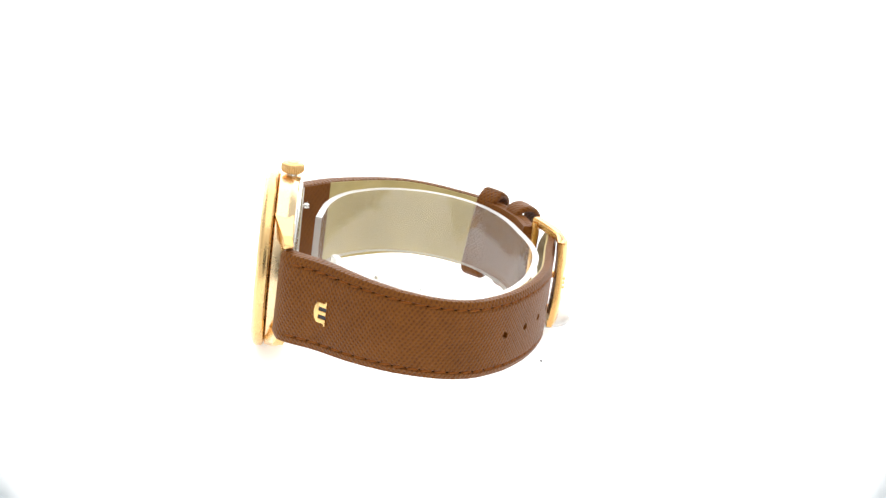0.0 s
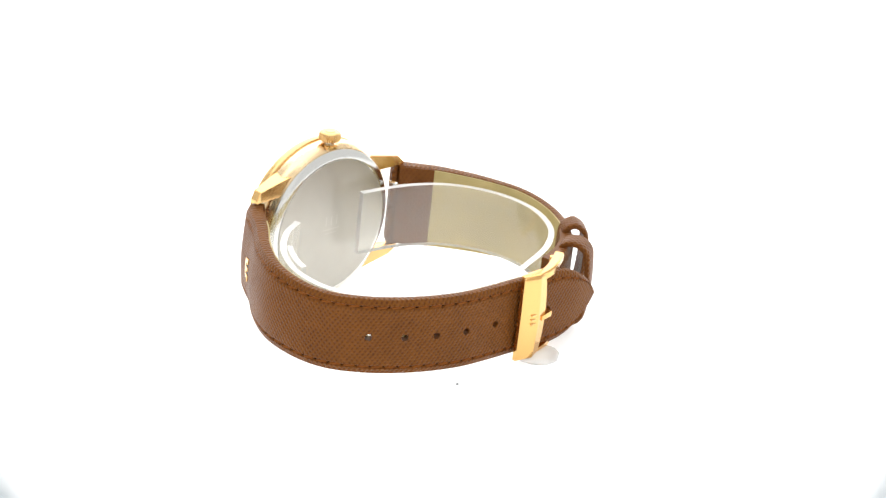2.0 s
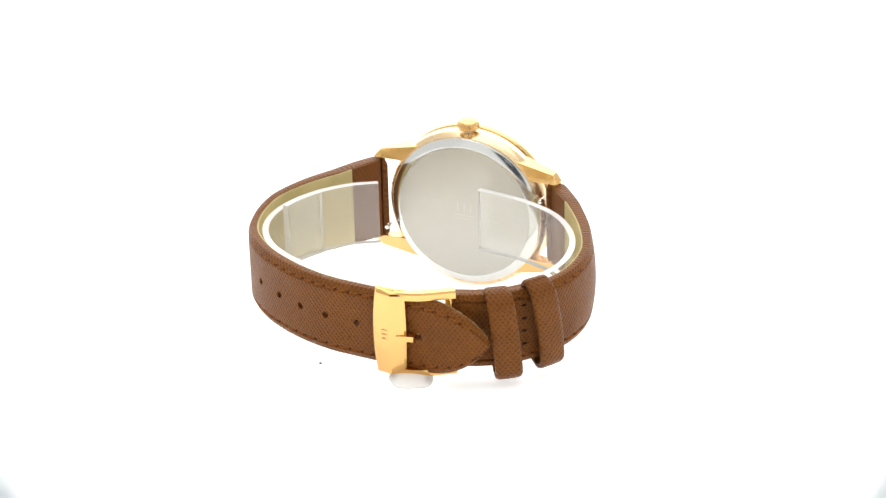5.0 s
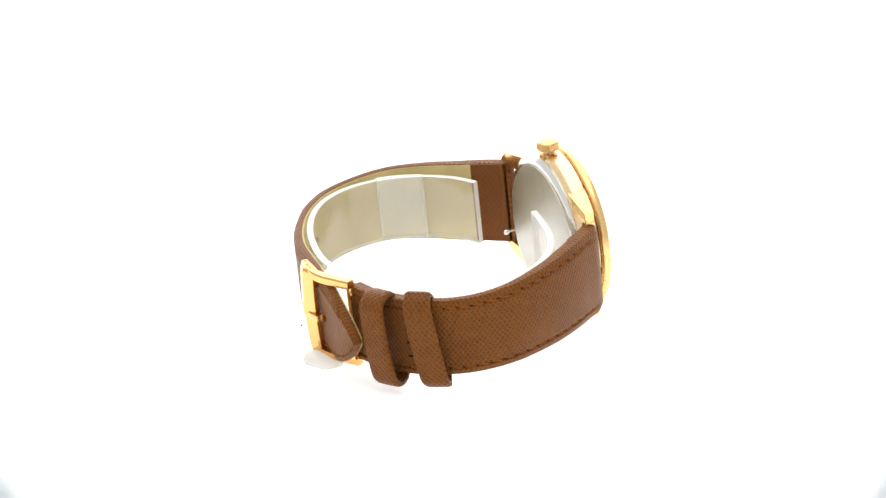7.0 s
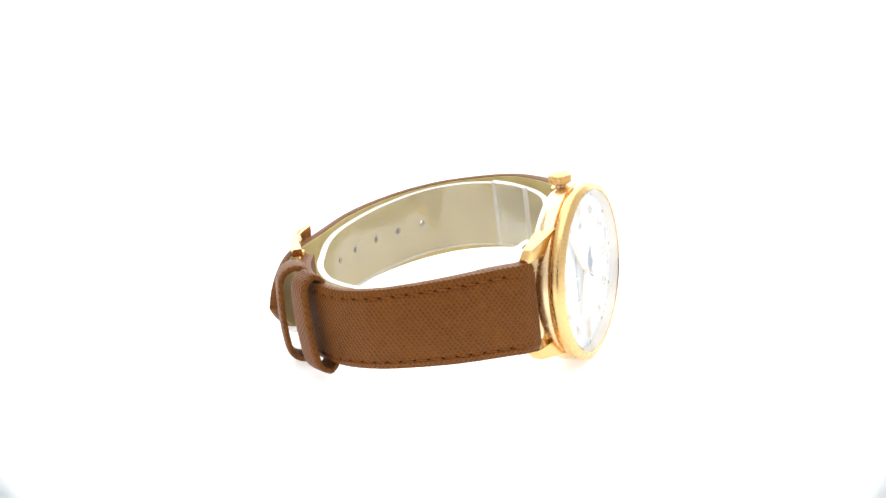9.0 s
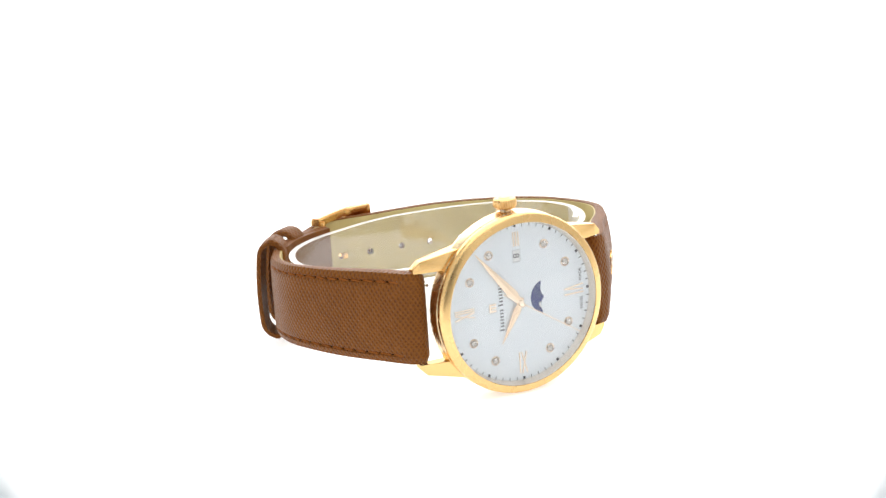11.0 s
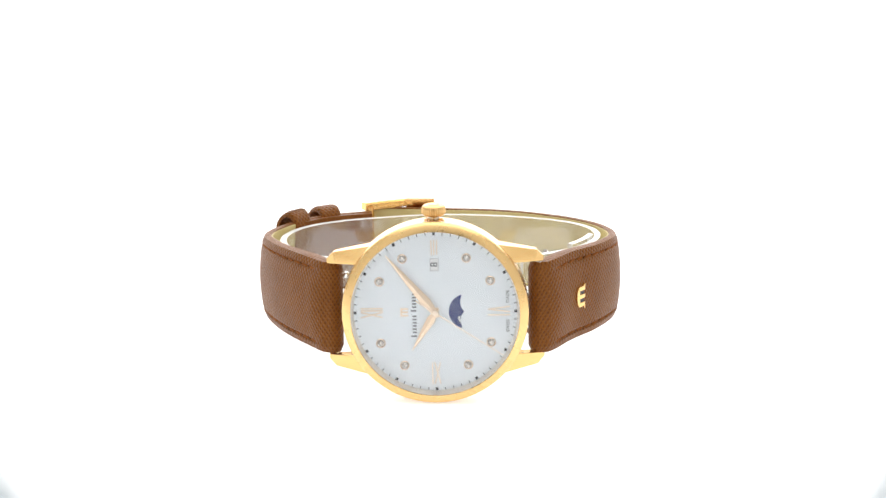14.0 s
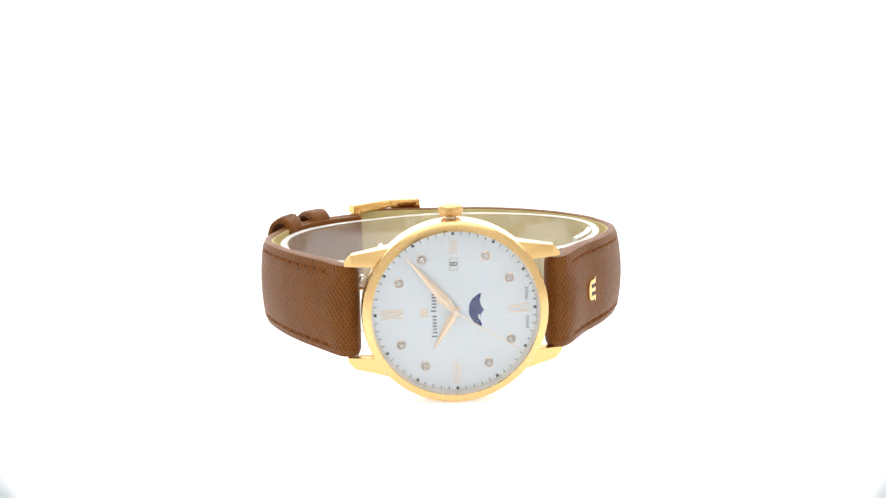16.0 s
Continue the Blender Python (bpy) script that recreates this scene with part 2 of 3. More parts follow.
def sheet(bm, line, s0, s1, half, low, high, holes=(), cols=36, step=0.62, rise=0.0, lift=lambda s: 0.0):
    """A band along a line: half(s) its half width, low(s, x) and high(s, x) its two faces, measured outwards from the line (mm); x runs
    over the width from -1 to 1. holes: places along the line that are punched through."""
    uv = bm.loops.layers.uv.new("UVMap")
    rows = max(2, int((s1 - s0) / step - 0.7) + 1)
    ss = [s0 + step * k for k in range(rows)] + [s1 - 0.25, s1 - 0.08, s1]
    rows += 2
    frames = [line.local(s) for s in ss]

    def spot(i, w, off):
        p, way, out = frames[i]
        q = p + out * off
        return (q[0] * MM, q[1] * MM, (w + lift(ss[i])) * MM)

    grids, coords = [], {}
    for face in (low, high):
        grid = []
        for i, s in enumerate(ss):
            h = half(s)
            row = []
            for j in range(cols + 1):
                x = across(j, cols)
                vert = bm.verts.new(spot(i, x * h, face(s, x)))
                coords[vert] = (s, x * h)
                row.append(vert)
            grid.append(row)
        grids.append(grid)
    gone, mid = set(), cols // 2
    for hole in holes:
        i0 = int(round((hole - s0) / step)) - 2
        gone |= {(i, j) for i in range(i0, i0 + 4) for j in range(mid - 2, mid + 2)}
        rings = []
        for grid, face in zip(grids, (low, high)):
            edge = [(i0 + k, mid - 2) for k in range(4)] + [(i0 + 4, mid - 2 + k) for k in range(4)]
            edge += [(i0 + 4 - k, mid + 2) for k in range(4)] + [(i0, mid + 2 - k) for k in range(4)]
            ring = []
            for i, j in edge:
                a = math.atan2(j - mid, i - i0 - 2)
                s, w = ss[i0 + 2] + 0.68 * math.cos(a), 0.68 * math.sin(a)
                p, way, out = line.local(s)
                q = p + out * face(s, w / half(s))
                vert = bm.verts.new((q[0] * MM, q[1] * MM, (w + lift(s)) * MM))
                coords[vert] = (s, w)
                ring.append(vert)
            for k in range(16):
                a, b = edge[k], edge[(k + 1) % 16]
                bm.faces.new((grid[a[0]][a[1]], grid[b[0]][b[1]], ring[(k + 1) % 16], ring[k]))
            rings.append(ring)
        for k in range(16):
            bm.faces.new((rings[0][k], rings[0][(k + 1) % 16], rings[1][(k + 1) % 16], rings[1][k]))
        for grid in grids:
            for i in range(i0 + 1, i0 + 4):
                for j in range(mid - 1, mid + 2):
                    bm.verts.remove(grid[i][j])
                    grid[i][j] = None
    for grid in grids:
        for i in range(rows):
            for j in range(cols):
                if (i, j) not in gone:
                    bm.faces.new((grid[i][j], grid[i + 1][j], grid[i + 1][j + 1], grid[i][j + 1]))
    # rounded side edges
    for j, sign in ((0, -1), (cols, 1)):
        middle = []
        for i, s in enumerate(ss):
            off = (low(s, sign) + high(s, sign)) / 2
            vert = bm.verts.new(spot(i, sign * (half(s) + rise), off))
            coords[vert] = (s, sign * (half(s) + rise + 0.4))
            middle.append(vert)
        for i in range(rows):
            for grid in grids:
                bm.faces.new((grid[i][j], grid[i + 1][j], middle[i + 1], middle[i]))
        for i in (0, rows):
            bm.faces.new((grids[0][i][j], middle[i], grids[1][i][j]))
    for i in (0, rows):
        for j in range(cols):
            bm.faces.new((grids[0][i][j], grids[0][i][j + 1], grids[1][i][j + 1], grids[1][i][j]))
    for f in bm.faces:
        for loop in f.loops:
            if loop.vert in coords:
                loop[uv].uv = coords[loop.vert]
    return bm


def lettering(name, words, size, mat, parent, at, spread=1.0):
    """Words printed on the dial, their tops towards 12 o'clock; at: (u, v, w) in mm."""
    curve = bpy.data.curves.new(name, "FONT")
    curve.body, curve.size, curve.align_x, curve.align_y = words, size * MM, "CENTER", "CENTER"
    curve.extrude, curve.space_character = 0.01 * MM, spread
    ob = new(name, curve)
    data = bpy.data.meshes.new_from_object(ob)
    bpy.data.objects.remove(ob)
    data.materials.append(mat)
    # letters run towards the crown (+w) and stand towards 12 (-u), facing the eye (-v)
    m = Matrix(((0, -1, 0, at[0] * MM), (0, 0, -1, at[1] * MM), (1, 0, 0, at[2] * MM), (0, 0, 0, 1)))
    return place(name, data, parent, m=m, smooth=0)


# ---- the tent ----


def wall(name, size, mat, m, label):
    bm = bmesh.new()
    bmesh.ops.create_cube(bm, size=1.0, matrix=Matrix.Diagonal((*size, 1)))
    ob = part(name, bm, mat, None, smooth=0)
    ob.matrix_basis = m
    return tagged(ob, label, name.split("_")[0], kind="structure")


wall("ground", (1.24, 1.24, 0.02), FLOOR, pose(0, 0, -0.0265), "white seamless sheet on the table")
wall("wall_back", (1.24, 0.01, 1.0), LIT_BACK, pose(0, 0.62, 0.48), "white tent fabric, evenly lit from behind")
wall("wall_west", (0.01, 1.24, 1.0), LIT_SIDE, pose(-0.62, 0, 0.48), "white tent fabric, evenly lit from behind")
wall("wall_east", (0.01, 1.24, 1.0), LIT_SIDE, pose(0.62, 0, 0.48), "white tent fabric, evenly lit from behind")
wall("ceiling", (1.24, 1.24, 0.01), LIT_TOP, pose(0, 0, 0.985), "white tent roof, lit from above")
for side in (-1, 1):
    wall("wall_front", (0.46, 0.01, 1.0), LIT_FRONT, pose(side * 0.39, -0.62, 0.48), "white tent front flap")
wall("wall_front", (0.32, 0.01, 0.56), LIT_FRONT, pose(0, -0.62, 0.70), "white tent front flap over the opening")

# an added see-through ring close before the camera; its fade paints soft dim corners
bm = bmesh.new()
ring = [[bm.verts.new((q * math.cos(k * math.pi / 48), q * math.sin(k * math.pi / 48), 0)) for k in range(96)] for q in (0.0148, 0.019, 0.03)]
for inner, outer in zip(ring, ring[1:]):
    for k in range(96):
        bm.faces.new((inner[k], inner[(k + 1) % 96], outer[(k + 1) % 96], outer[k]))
veil = part("corner_dimmer", bm, CORNER_VEIL, None, smooth=0)
veil.matrix_basis = EYE @ pose(0.00004, 0.00265, -0.08)
tagged(veil, "added see-through ring that darkens the lower corners of the view", "tent", kind="structure")

# ---- the turntable ----


def turntable():
    thing = tagged(new("turntable"), "round white acrylic turntable under the watch", "turntable")
    R = 146.0
    # disc and rim both carry the added glow
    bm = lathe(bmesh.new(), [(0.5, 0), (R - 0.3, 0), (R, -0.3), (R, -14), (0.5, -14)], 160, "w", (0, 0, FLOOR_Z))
    part("top", bm, GLOWING_TABLE, thing, "matt white acrylic disc with an added glow")
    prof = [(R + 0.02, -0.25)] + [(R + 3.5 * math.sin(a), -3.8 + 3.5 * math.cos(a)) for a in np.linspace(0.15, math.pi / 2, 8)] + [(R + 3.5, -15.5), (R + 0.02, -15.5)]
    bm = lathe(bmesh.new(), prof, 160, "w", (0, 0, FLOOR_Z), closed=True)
    part("rim", bm, GLOWING_TABLE, thing, "rounded white rim")
    return thing


FLOOR_Z = -0.55

# ---- the watch ----


def arc(cu, cw, r, a0, a1, n):
    return [(cu + r * math.cos(radians(a0 + (a1 - a0) * k / n)), cw + r * math.sin(radians(a0 + (a1 - a0) * k / n))) for k in range(n + 1)]


def hand(name, parent, angle, length, wide, belly, tail, v, label):
    """A faceted leaf hand with a ridge; angle from the crown side towards 6 o'clock, in the dial's plane."""
    bm = bmesh.new()
    d = np.array([math.sin(angle), math.cos(angle)])
    n = np.array([d[1], -d[0]])
    stations = [(-tail, 0.35), (0, 0.55), (belly, 1.0), (length * 0.55, 0.62), (length, 0.06)]

    def vert(a, b, h):
        p = d * a + n * b
        return bm.verts.new((p[0] * MM, (v - h) * MM, p[1] * MM))
    rows = [(vert(a, -wide / 2 * k, 0), vert(a, 0, 0.07), vert(a, wide / 2 * k, 0), vert(a, 0, -0.08)) for a, k in stations]
    for a, b in zip(rows, rows[1:]):
        for k in range(4):
            bm.faces.new((a[k], a[(k + 1) % 4], b[(k + 1) % 4], b[k]))
    for r in (rows[0], rows[-1]):
        bm.faces.new(r)
    return part(name, bm, ROSE_HAND, parent, label, CASE, smooth=10)


def numeral(dial, strokes, at, angle):
    """An applied roman numeral: strokes of (x0, y0, x1, y1) mm, y away from the middle; each a raised bar."""
    c, s = math.sin(angle), math.cos(angle)
    group = []
    for x0, y0, x1, y1 in strokes:
        bm = bmesh.new()
        length = math.hypot(x1 - x0, y1 - y0)
        ux, uy = (x1 - x0) / length, (y1 - y0) / length
        px, py = -uy * 0.09, ux * 0.09
        out = []
        for a, b in ((x0 + px, y0 + py), (x1 + px, y1 + py), (x1 - px, y1 - py), (x0 - px, y0 - py)):
            out.append((c * (at + b) + s * a, s * (at + b) - c * a))
        prism(bm, out, -0.22, 0.03)
        group.append(part("numeral_bar", bm, ROSE, dial, smooth=0))
    return group


def make_dial(watch):
    bm = bmesh.new()
    lathe(bm, [(15.3, 0.0), (15.3, 0.5), (0.4, 0.5)][::-1] + [(0.4, 0.0)], 128)
    dial = part("dial", bm, DIAL, watch, "white mother-of-pearl dial", CASE)
    # minute track: ticks, with small squares at the hours
    bm = bmesh.new()
    block(bm, -0.07, 0.07, -0.02, 0.02, -0.25, 0.25)
    tick = None
    for k in range(60):
        a = 2 * math.pi * k / 60
        m = Matrix.Translation((14.58 * MM * math.sin(a), -0.006 * MM, 14.58 * MM * math.cos(a))) @ Matrix.Rotation(a, 4, "Y")
        if k % 5 == 0:
            sq = bmesh.new()
            block(sq, -0.25, 0.25, -0.025, 0.02, -0.25, 0.25)
            part("hour_mark", sq, INK, dial, m=m, smooth=0)
        elif tick is None:
            tick = part("minute_mark", bm, INK, dial, m=m, smooth=0).data
        else:
            place("minute_mark", tick, dial, m=m, smooth=0)
    # diamond hour markers in gold cups
    cup = gem = None
    for k in (1, 2, 4, 5, 7, 8, 10, 11):
        a = math.pi / 2 - 2 * math.pi * k / 12
        m = Matrix.Translation((11.6 * MM * math.cos(a), 0, 11.6 * MM * math.sin(a)))
        if cup is None:
            bm = lathe(bmesh.new(), [(0.88, 0.03), (0.86, -0.18), (0.74, -0.27), (0.64, -0.2), (0.6, 0.0)], 24)
            cupo = part("gold_cup", bm, CUP, dial, m=m)
            cup = cupo.data
            bm = lathe(bmesh.new(), [(0.05, 0.0), (0.60, -0.2), (0.57, -0.24), (0.44, -0.34), (0.28, -0.38), (0.02, -0.39)], 8)
            for i, vert in enumerate(bm.verts):
                if 0.2 < math.hypot(vert.co.x, vert.co.z) / MM < 0.5:
                    vert.co.y += (0.08 if i % 2 else -0.06) * MM
            gemo = part("diamond", bm, DIAMOND, dial, "brilliant-cut diamond", m=m, smooth=0)
            gem = gemo.data
        else:
            place("gold_cup", cup, dial, m=m)
            place("diamond", gem, dial, "brilliant-cut diamond", m=m, smooth=0)
    # roman numerals at 12, 3, 6 and 9, tops away from the middle for 12
    bar = lambda x, h: (x, -h, x, h)
    cross = lambda x, h: [(x - 0.5, -h, x + 0.5, h), (x + 0.5, -h, x - 0.5, h)]
    numeral(dial, [bar(0.78, 2.0), bar(0.36, 2.0)] + cross(-0.42, 2.0), 11.55, -math.pi / 2)
    numeral(dial, [bar(-0.5, 1.35), bar(0, 1.35), bar(0.5, 1.35)], 12.1, 0.0)
    numeral(dial, [(-0.9, 2.0, -0.42, -2.0), (0.1, 2.0, -0.42, -2.0), bar(0.68, 2.0)], 11.55, math.pi / 2)
    numeral(dial, [bar(0.72, 2.0)] + cross(-0.2, 2.0), 11.55, math.pi)
    # date
    bm = bmesh.new()
    block(bm, -0.82, 0.82, -0.03, 0.02, 7.65, 10.05)
    window = part("date_window", bm, material("date_frame", (0.55, 0.56, 0.57), 0.4), dial, "framed date window", smooth=0)
    bm = bmesh.new()
    block(bm, -0.7, 0.7, -0.04, 0.02, 7.8, 9.93)
    part("date_disc", bm, material("date_white", (0.85, 0.85, 0.85), 0.5), window, smooth=0)
    lettering("date_figure", "8", 1.85, INK, window, (0.0, -0.055, 8.9))
    # moon phase: a blue opening with two scalloped bites
    left = arc(5.76, 0.05, 3.31, 108, 252, 28)
    low = arc(6.9, -1.65, 2.35, 215, 134, 12)
    high = arc(6.9, 1.75, 2.35, 226, 147, 12)
    outline = left + low[1:] + high[1:-1]
    bm = bmesh.new()
    prism(bm, outline, -0.02, 0.02)
    moon = part("moon_phase", bm, BLUE, dial, "deep blue moon phase opening", smooth=0)
    for u, w, r in ((4.0, 2.3, 0.1), (3.4, 1.4, 0.13), (4.1, 1.0, 0.08), (3.0, 0.3, 0.09), (4.3, 0.0, 0.12), (3.5, -0.7, 0.09), (3.3, -1.6, 0.13), (4.0, -2.1, 0.1)):
        bm = bmesh.new()
        prism(bm, [(u + r * (1 if k % 2 else 0.45) * math.cos(k * math.pi / 5), w + r * (1 if k % 2 else 0.45) * math.sin(k * math.pi / 5)) for k in range(10)], -0.03, 0.0)
        part("star", bm, SILVER, moon, smooth=0)
    bm = bmesh.new()
    prism(bm, arc(5.0, -1.2, 0.9, 150, 235, 10) + arc(5.25, -1.35, 0.75, 230, 150, 10), -0.03, 0.0)
    part("moon_rim", bm, SILVER, moon, smooth=0)
    # maker's name and mark as plain bars and shapes
    for w in [-4.55] + [-3.8 + 0.6 * k for k in range(6)] + [0.25] + [0.95 + 0.6 * k for k in range(6)]:
        bm = bmesh.new()
        tall = 1.0 if w in (-4.55, 0.25) else 0.74
        block(bm, -3.45 - tall, -3.45, -0.02, 0.02, w - 0.14, w + 0.14)
        part("name_bar", bm, GREY_INK, dial, smooth=0)
    for w in (-0.62, 0.0, 0.62):
        bm = bmesh.new()
        block(bm, -6.25, -4.95, -0.12, 0.02, w - 0.17, w + 0.17, 0.03)
        part("mark_bar", bm, ROSE, dial, smooth=0)
    bm = bmesh.new()
    block(bm, -6.35, -6.0, -0.12, 0.02, -0.8, 0.8, 0.03)
    part("mark_bar", bm, ROSE, dial, smooth=0)
    lettering("word", "SWISS", 0.84, INK, dial, (13.15, -0.02, -2.75), 1.1)
    lettering("word", "MADE", 0.84, INK, dial, (13.15, -0.02, 2.75), 1.1)
    return dial


def lug(watch, su, sw):
    """A faceted lug: wide at the case, its front sloping back, its tip cut off at a slant."""
    front = [(10.6, 0.5, 8.62), (18.4, 2.5, 8.62), (19.7, 3.0, 8.62), (19.75, 3.1, 9.45), (18.5, 2.55, 10.8), (10.6, 0.5, 12.45)]
    rear = [(10.6, 4.3, 8.62), (18.4, 4.5, 8.62), (19.6, 4.8, 8.62), (19.65, 4.8, 9.3), (18.3, 4.4, 10.75), (10.6, 4.2, 12.3)]
    bm = bmesh.new()
    rings = [[bm.verts.new((su * u * MM, v * MM, sw * w * MM)) for u, v, w in ring] for ring in (front, rear)]
    n = len(front)
    for a, b, c, d in ((0, 1, 4, 5), (1, 2, 3, 4)):
        for ring in rings:
            bm.faces.new([ring[k] for k in (a, b, c, d)])
    for k in range(n):
        bm.faces.new((rings[0][k], rings[0][(k + 1) % n], rings[1][(k + 1) % n], rings[1][k]))
    bmesh.ops.bevel(bm, geom=list(bm.edges), offset=0.12 * MM, segments=2, profile=0.6, affect="EDGES")
    return part("lug", bm, GOLD, watch, "tapered polished gold lug", CASE, smooth=14)


def make_case(watch):
    bm = bmesh.new()
    lathe(bm, [(15.2, 0.6), (15.9, 0.6), (16.4, 0.68), (16.75, 0.9), (17.0, 2.5), (16.95, 3.1), (16.5, 3.8), (15.9, 4.4), (15.2, 4.4)], 128, closed=True)
    part("case_band", bm, GOLD_BAND_LIT, watch, "polished gold case side", CASE)
    bm = bmesh.new()
    lathe(bm, [(15.36, 0.3), (15.36, -1.85), (15.43, -1.93), (15.6, -1.88), (16.1, -1.66), (16.55, -1.45), (16.82, -1.24), (16.97, -0.92), (17.0, -0.5), (16.98, 0.1), (16.82, 0.4), (16.35, 0.5), (15.9, 0.57), (15.36, 0.57)], 160, closed=True)
    part("bezel", bm, GOLD_BEZEL, watch, "rounded polished gold bezel", CASE, smooth=50)
    bm = bmesh.new()
    lathe(bm, [(15.35, -0.02), (15.35, -1.58), (15.26, -1.58), (14.86, -0.02)], 128, closed=True)
    part("inner_ring", bm, PALE, watch, "pale sloping ring round the dial", CASE, smooth=50)
    bm = bmesh.new()
    lathe(bm, [(0.3, -1.6), (15.34, -1.6), (15.34, -1.72), (15.2, -1.78), (0.3, -1.82)], 128)
    glass = part("crystal", bm, CRYSTAL, watch, "flat sapphire crystal", CASE, smooth=0)
    glass.visible_shadow = False
    for su in (-1, 1):
        for sw in (-1, 1):
            lug(watch, su, sw)
    # steel back
    bm = bmesh.new()
    lathe(bm, [(0.3, 4.4), (15.72, 4.4), (15.75, 4.62), (15.6, 4.78), (14.15, 5.45), (13.98, 5.45), (13.92, 5.36), (0.3, 5.36)], 128)
    back = part("case_back", bm, STEEL, watch, "round steel case back with a polished rim", CASE, smooth=30)
    bm = bmesh.new()
    lathe(bm, [(0.3, 5.37), (13.88, 5.37), (13.82, 5.52), (0.3, 5.54)], 128)
    plate = part("back_plate", bm, STEEL_BACK, back, "brushed steel plate")
    for k, (u0, u1, w0, w1) in enumerate(((-1.5, -1.3, 0.2, 2.2), (-0.1, 0.1, 0.2, 2.2), (1.3, 1.5, 0.2, 2.2), (-2.2, 2.2, -0.7, -0.55), (-1.6, 1.6, -1.5, -1.38))):
        bm = bmesh.new()
        block(bm, u0, u1, 5.4, 5.548, w0, w1)
        part("engraving", bm, ETCHED, plate, smooth=0)
    # crown
    bm = bmesh.new()
    ridge = []
    seg = 120
    for r, h in ((1.0, 17.35), (1.75, 17.37), (2.05, 17.6), (2.14, 17.85), (2.14, 18.75), (2.0, 19.1), (1.7, 19.3), (1.55, 19.25), (1.1, 19.32), (0.95, 19.45), (0.1, 19.47)):
        ring = []
        for k in range(seg):
            a = 2 * math.pi * k / seg
            q = r + (0.07 * (1 if k % 4 < 2 else -1) if 17.7 < h < 18.9 else 0)
            ring.append(bm.verts.new((q * math.cos(a) * MM, (q * math.sin(a) + 3.0) * MM, h * MM)))
        ridge.append(ring)
    for a, b in zip(ridge, ridge[1:]):
        for k in range(seg):
            bm.faces.new((a[k], a[(k + 1) % seg], b[(k + 1) % seg], b[k]))
    bm.faces.new(ridge[0]), bm.faces.new(ridge[-1])
    crown = part("crown", bm, GOLD_SATIN, watch, "fluted gold crown", CASE, smooth=25)
    bm = lathe(bmesh.new(), [(1.3, 15.8), (1.3, 16.7), (1.1, 16.8), (1.1, 17.4)], 32, "w", (0, 3.0, 0))
    part("stem", bm, STEEL, crown, "steel crown stem")
    bm = lathe(bmesh.new(), [(1.75, 16.0), (1.75, 16.62), (1.6, 16.75), (1.3, 16.75)], 32, "w", (0, 3.0, 0))
    part("crown_tube", bm, GOLD, crown)
    # spring bars with their small release pins
    for su in (-1, 1):
        bm = lathe(bmesh.new(), [(0.4, -8.3), (0.5, -8.0), (0.5, 8.0), (0.4, 8.3)], 16, "w", (su * 18.9, 3.4, 0))
        bar = part("spring_bar", bm, STEEL, watch, "steel spring bar", CASE)
        bm = bmesh.new()
        lathe(bm, [(0.3, 4.4), (0.3, 5.6), (0.55, 5.7), (0.6, 6.3), (0.4, 6.7), (0.1, 6.75)], 16, "v", (su * 16.4, 0, su * -5.6))
        part("release_pin", bm, STEEL, bar)


def make_pointers(watch):
    hand("hour_hand", watch, math.atan2(-4.31, -7.07), 8.3, 1.6, 1.6, 1.0, -0.45, "short faceted rose gold hand")
    hand("minute_hand", watch, math.atan2(-8.85, 10.92), 14.05, 1.85, 2.6, 1.0, -0.65, "long faceted rose gold hand")
    bm = bmesh.new()
    d = np.array([12.43, -8.24]) / math.hypot(12.43, 8.24)
    n = np.array([-d[1], d[0]])
    out = [d * -4.2 + n * 0.12, d * 14.6 + n * 0.06, d * 14.6 - n * 0.06, d * -4.2 - n * 0.12]
    prism(bm, [tuple(p) for p in out], -0.86, -0.80)
    second = part("second_hand", bm, ROSE, watch, "thin rose gold sweep hand", CASE, smooth=0)
    bm = lathe(bmesh.new(), [(0.6, 0.0), (0.6, -0.82), (0.5, -0.95), (0.2, -1.0)], 24)
    part("hand_cap", bm, ROSE, second)


OUTER_LONG = Line([(16.6, 4.2), (17.3, 2.8), (19.0, 2.0), (20.9, 3.2), (22.8, 5.8), (25.8, 10.9), (30.3, 17.3), (33.6, 25), (33.8, 33), (31.5, 39.5), (26.8, 44.8), (21.5, 48.5),
                   (15.7, 51.3), (9.5, 53.2), (3.2, 54.0), (-3, 54.5), (-8, 55.1), (-16, 55.6), (-20, 55.4), (-23.6, 54.9)], 1)
OUTER_SHORT = Line([(-16.6, 4.2), (-17.3, 2.8), (-19.0, 2.0), (-21.0, 3.2), (-23.3, 6.0), (-27, 11.0), (-31, 18.0), (-33.8, 26), (-33.6, 33.5), (-31, 40), (-26.5, 45.8), (-21, 49.5),
                    (-16.5, 51.1), (-14.6, 51.6)], -1)


def thick(s):
    """Thick by the lugs, thin at the far ends; the first stretch is rolled round the spring bar."""
    return (3.1 - 1.0 * ease((s - 7.7) / 30)) * (0.45 + 0.55 * ease(s / 4.0))


def half_long(s):
    h = 8.55 - 1.05 * ease((s - 4.7) / 40)
    end = OUTER_LONG.length
    x = (s - (end - 13)) / 13
    return h if x <= 0 else max(0.35, h * max(0.0, 1 - x ** 2.0) ** 0.75)


def half_short(s):
    return 8.55 - 1.05 * ease((s - 4.7) / 40)


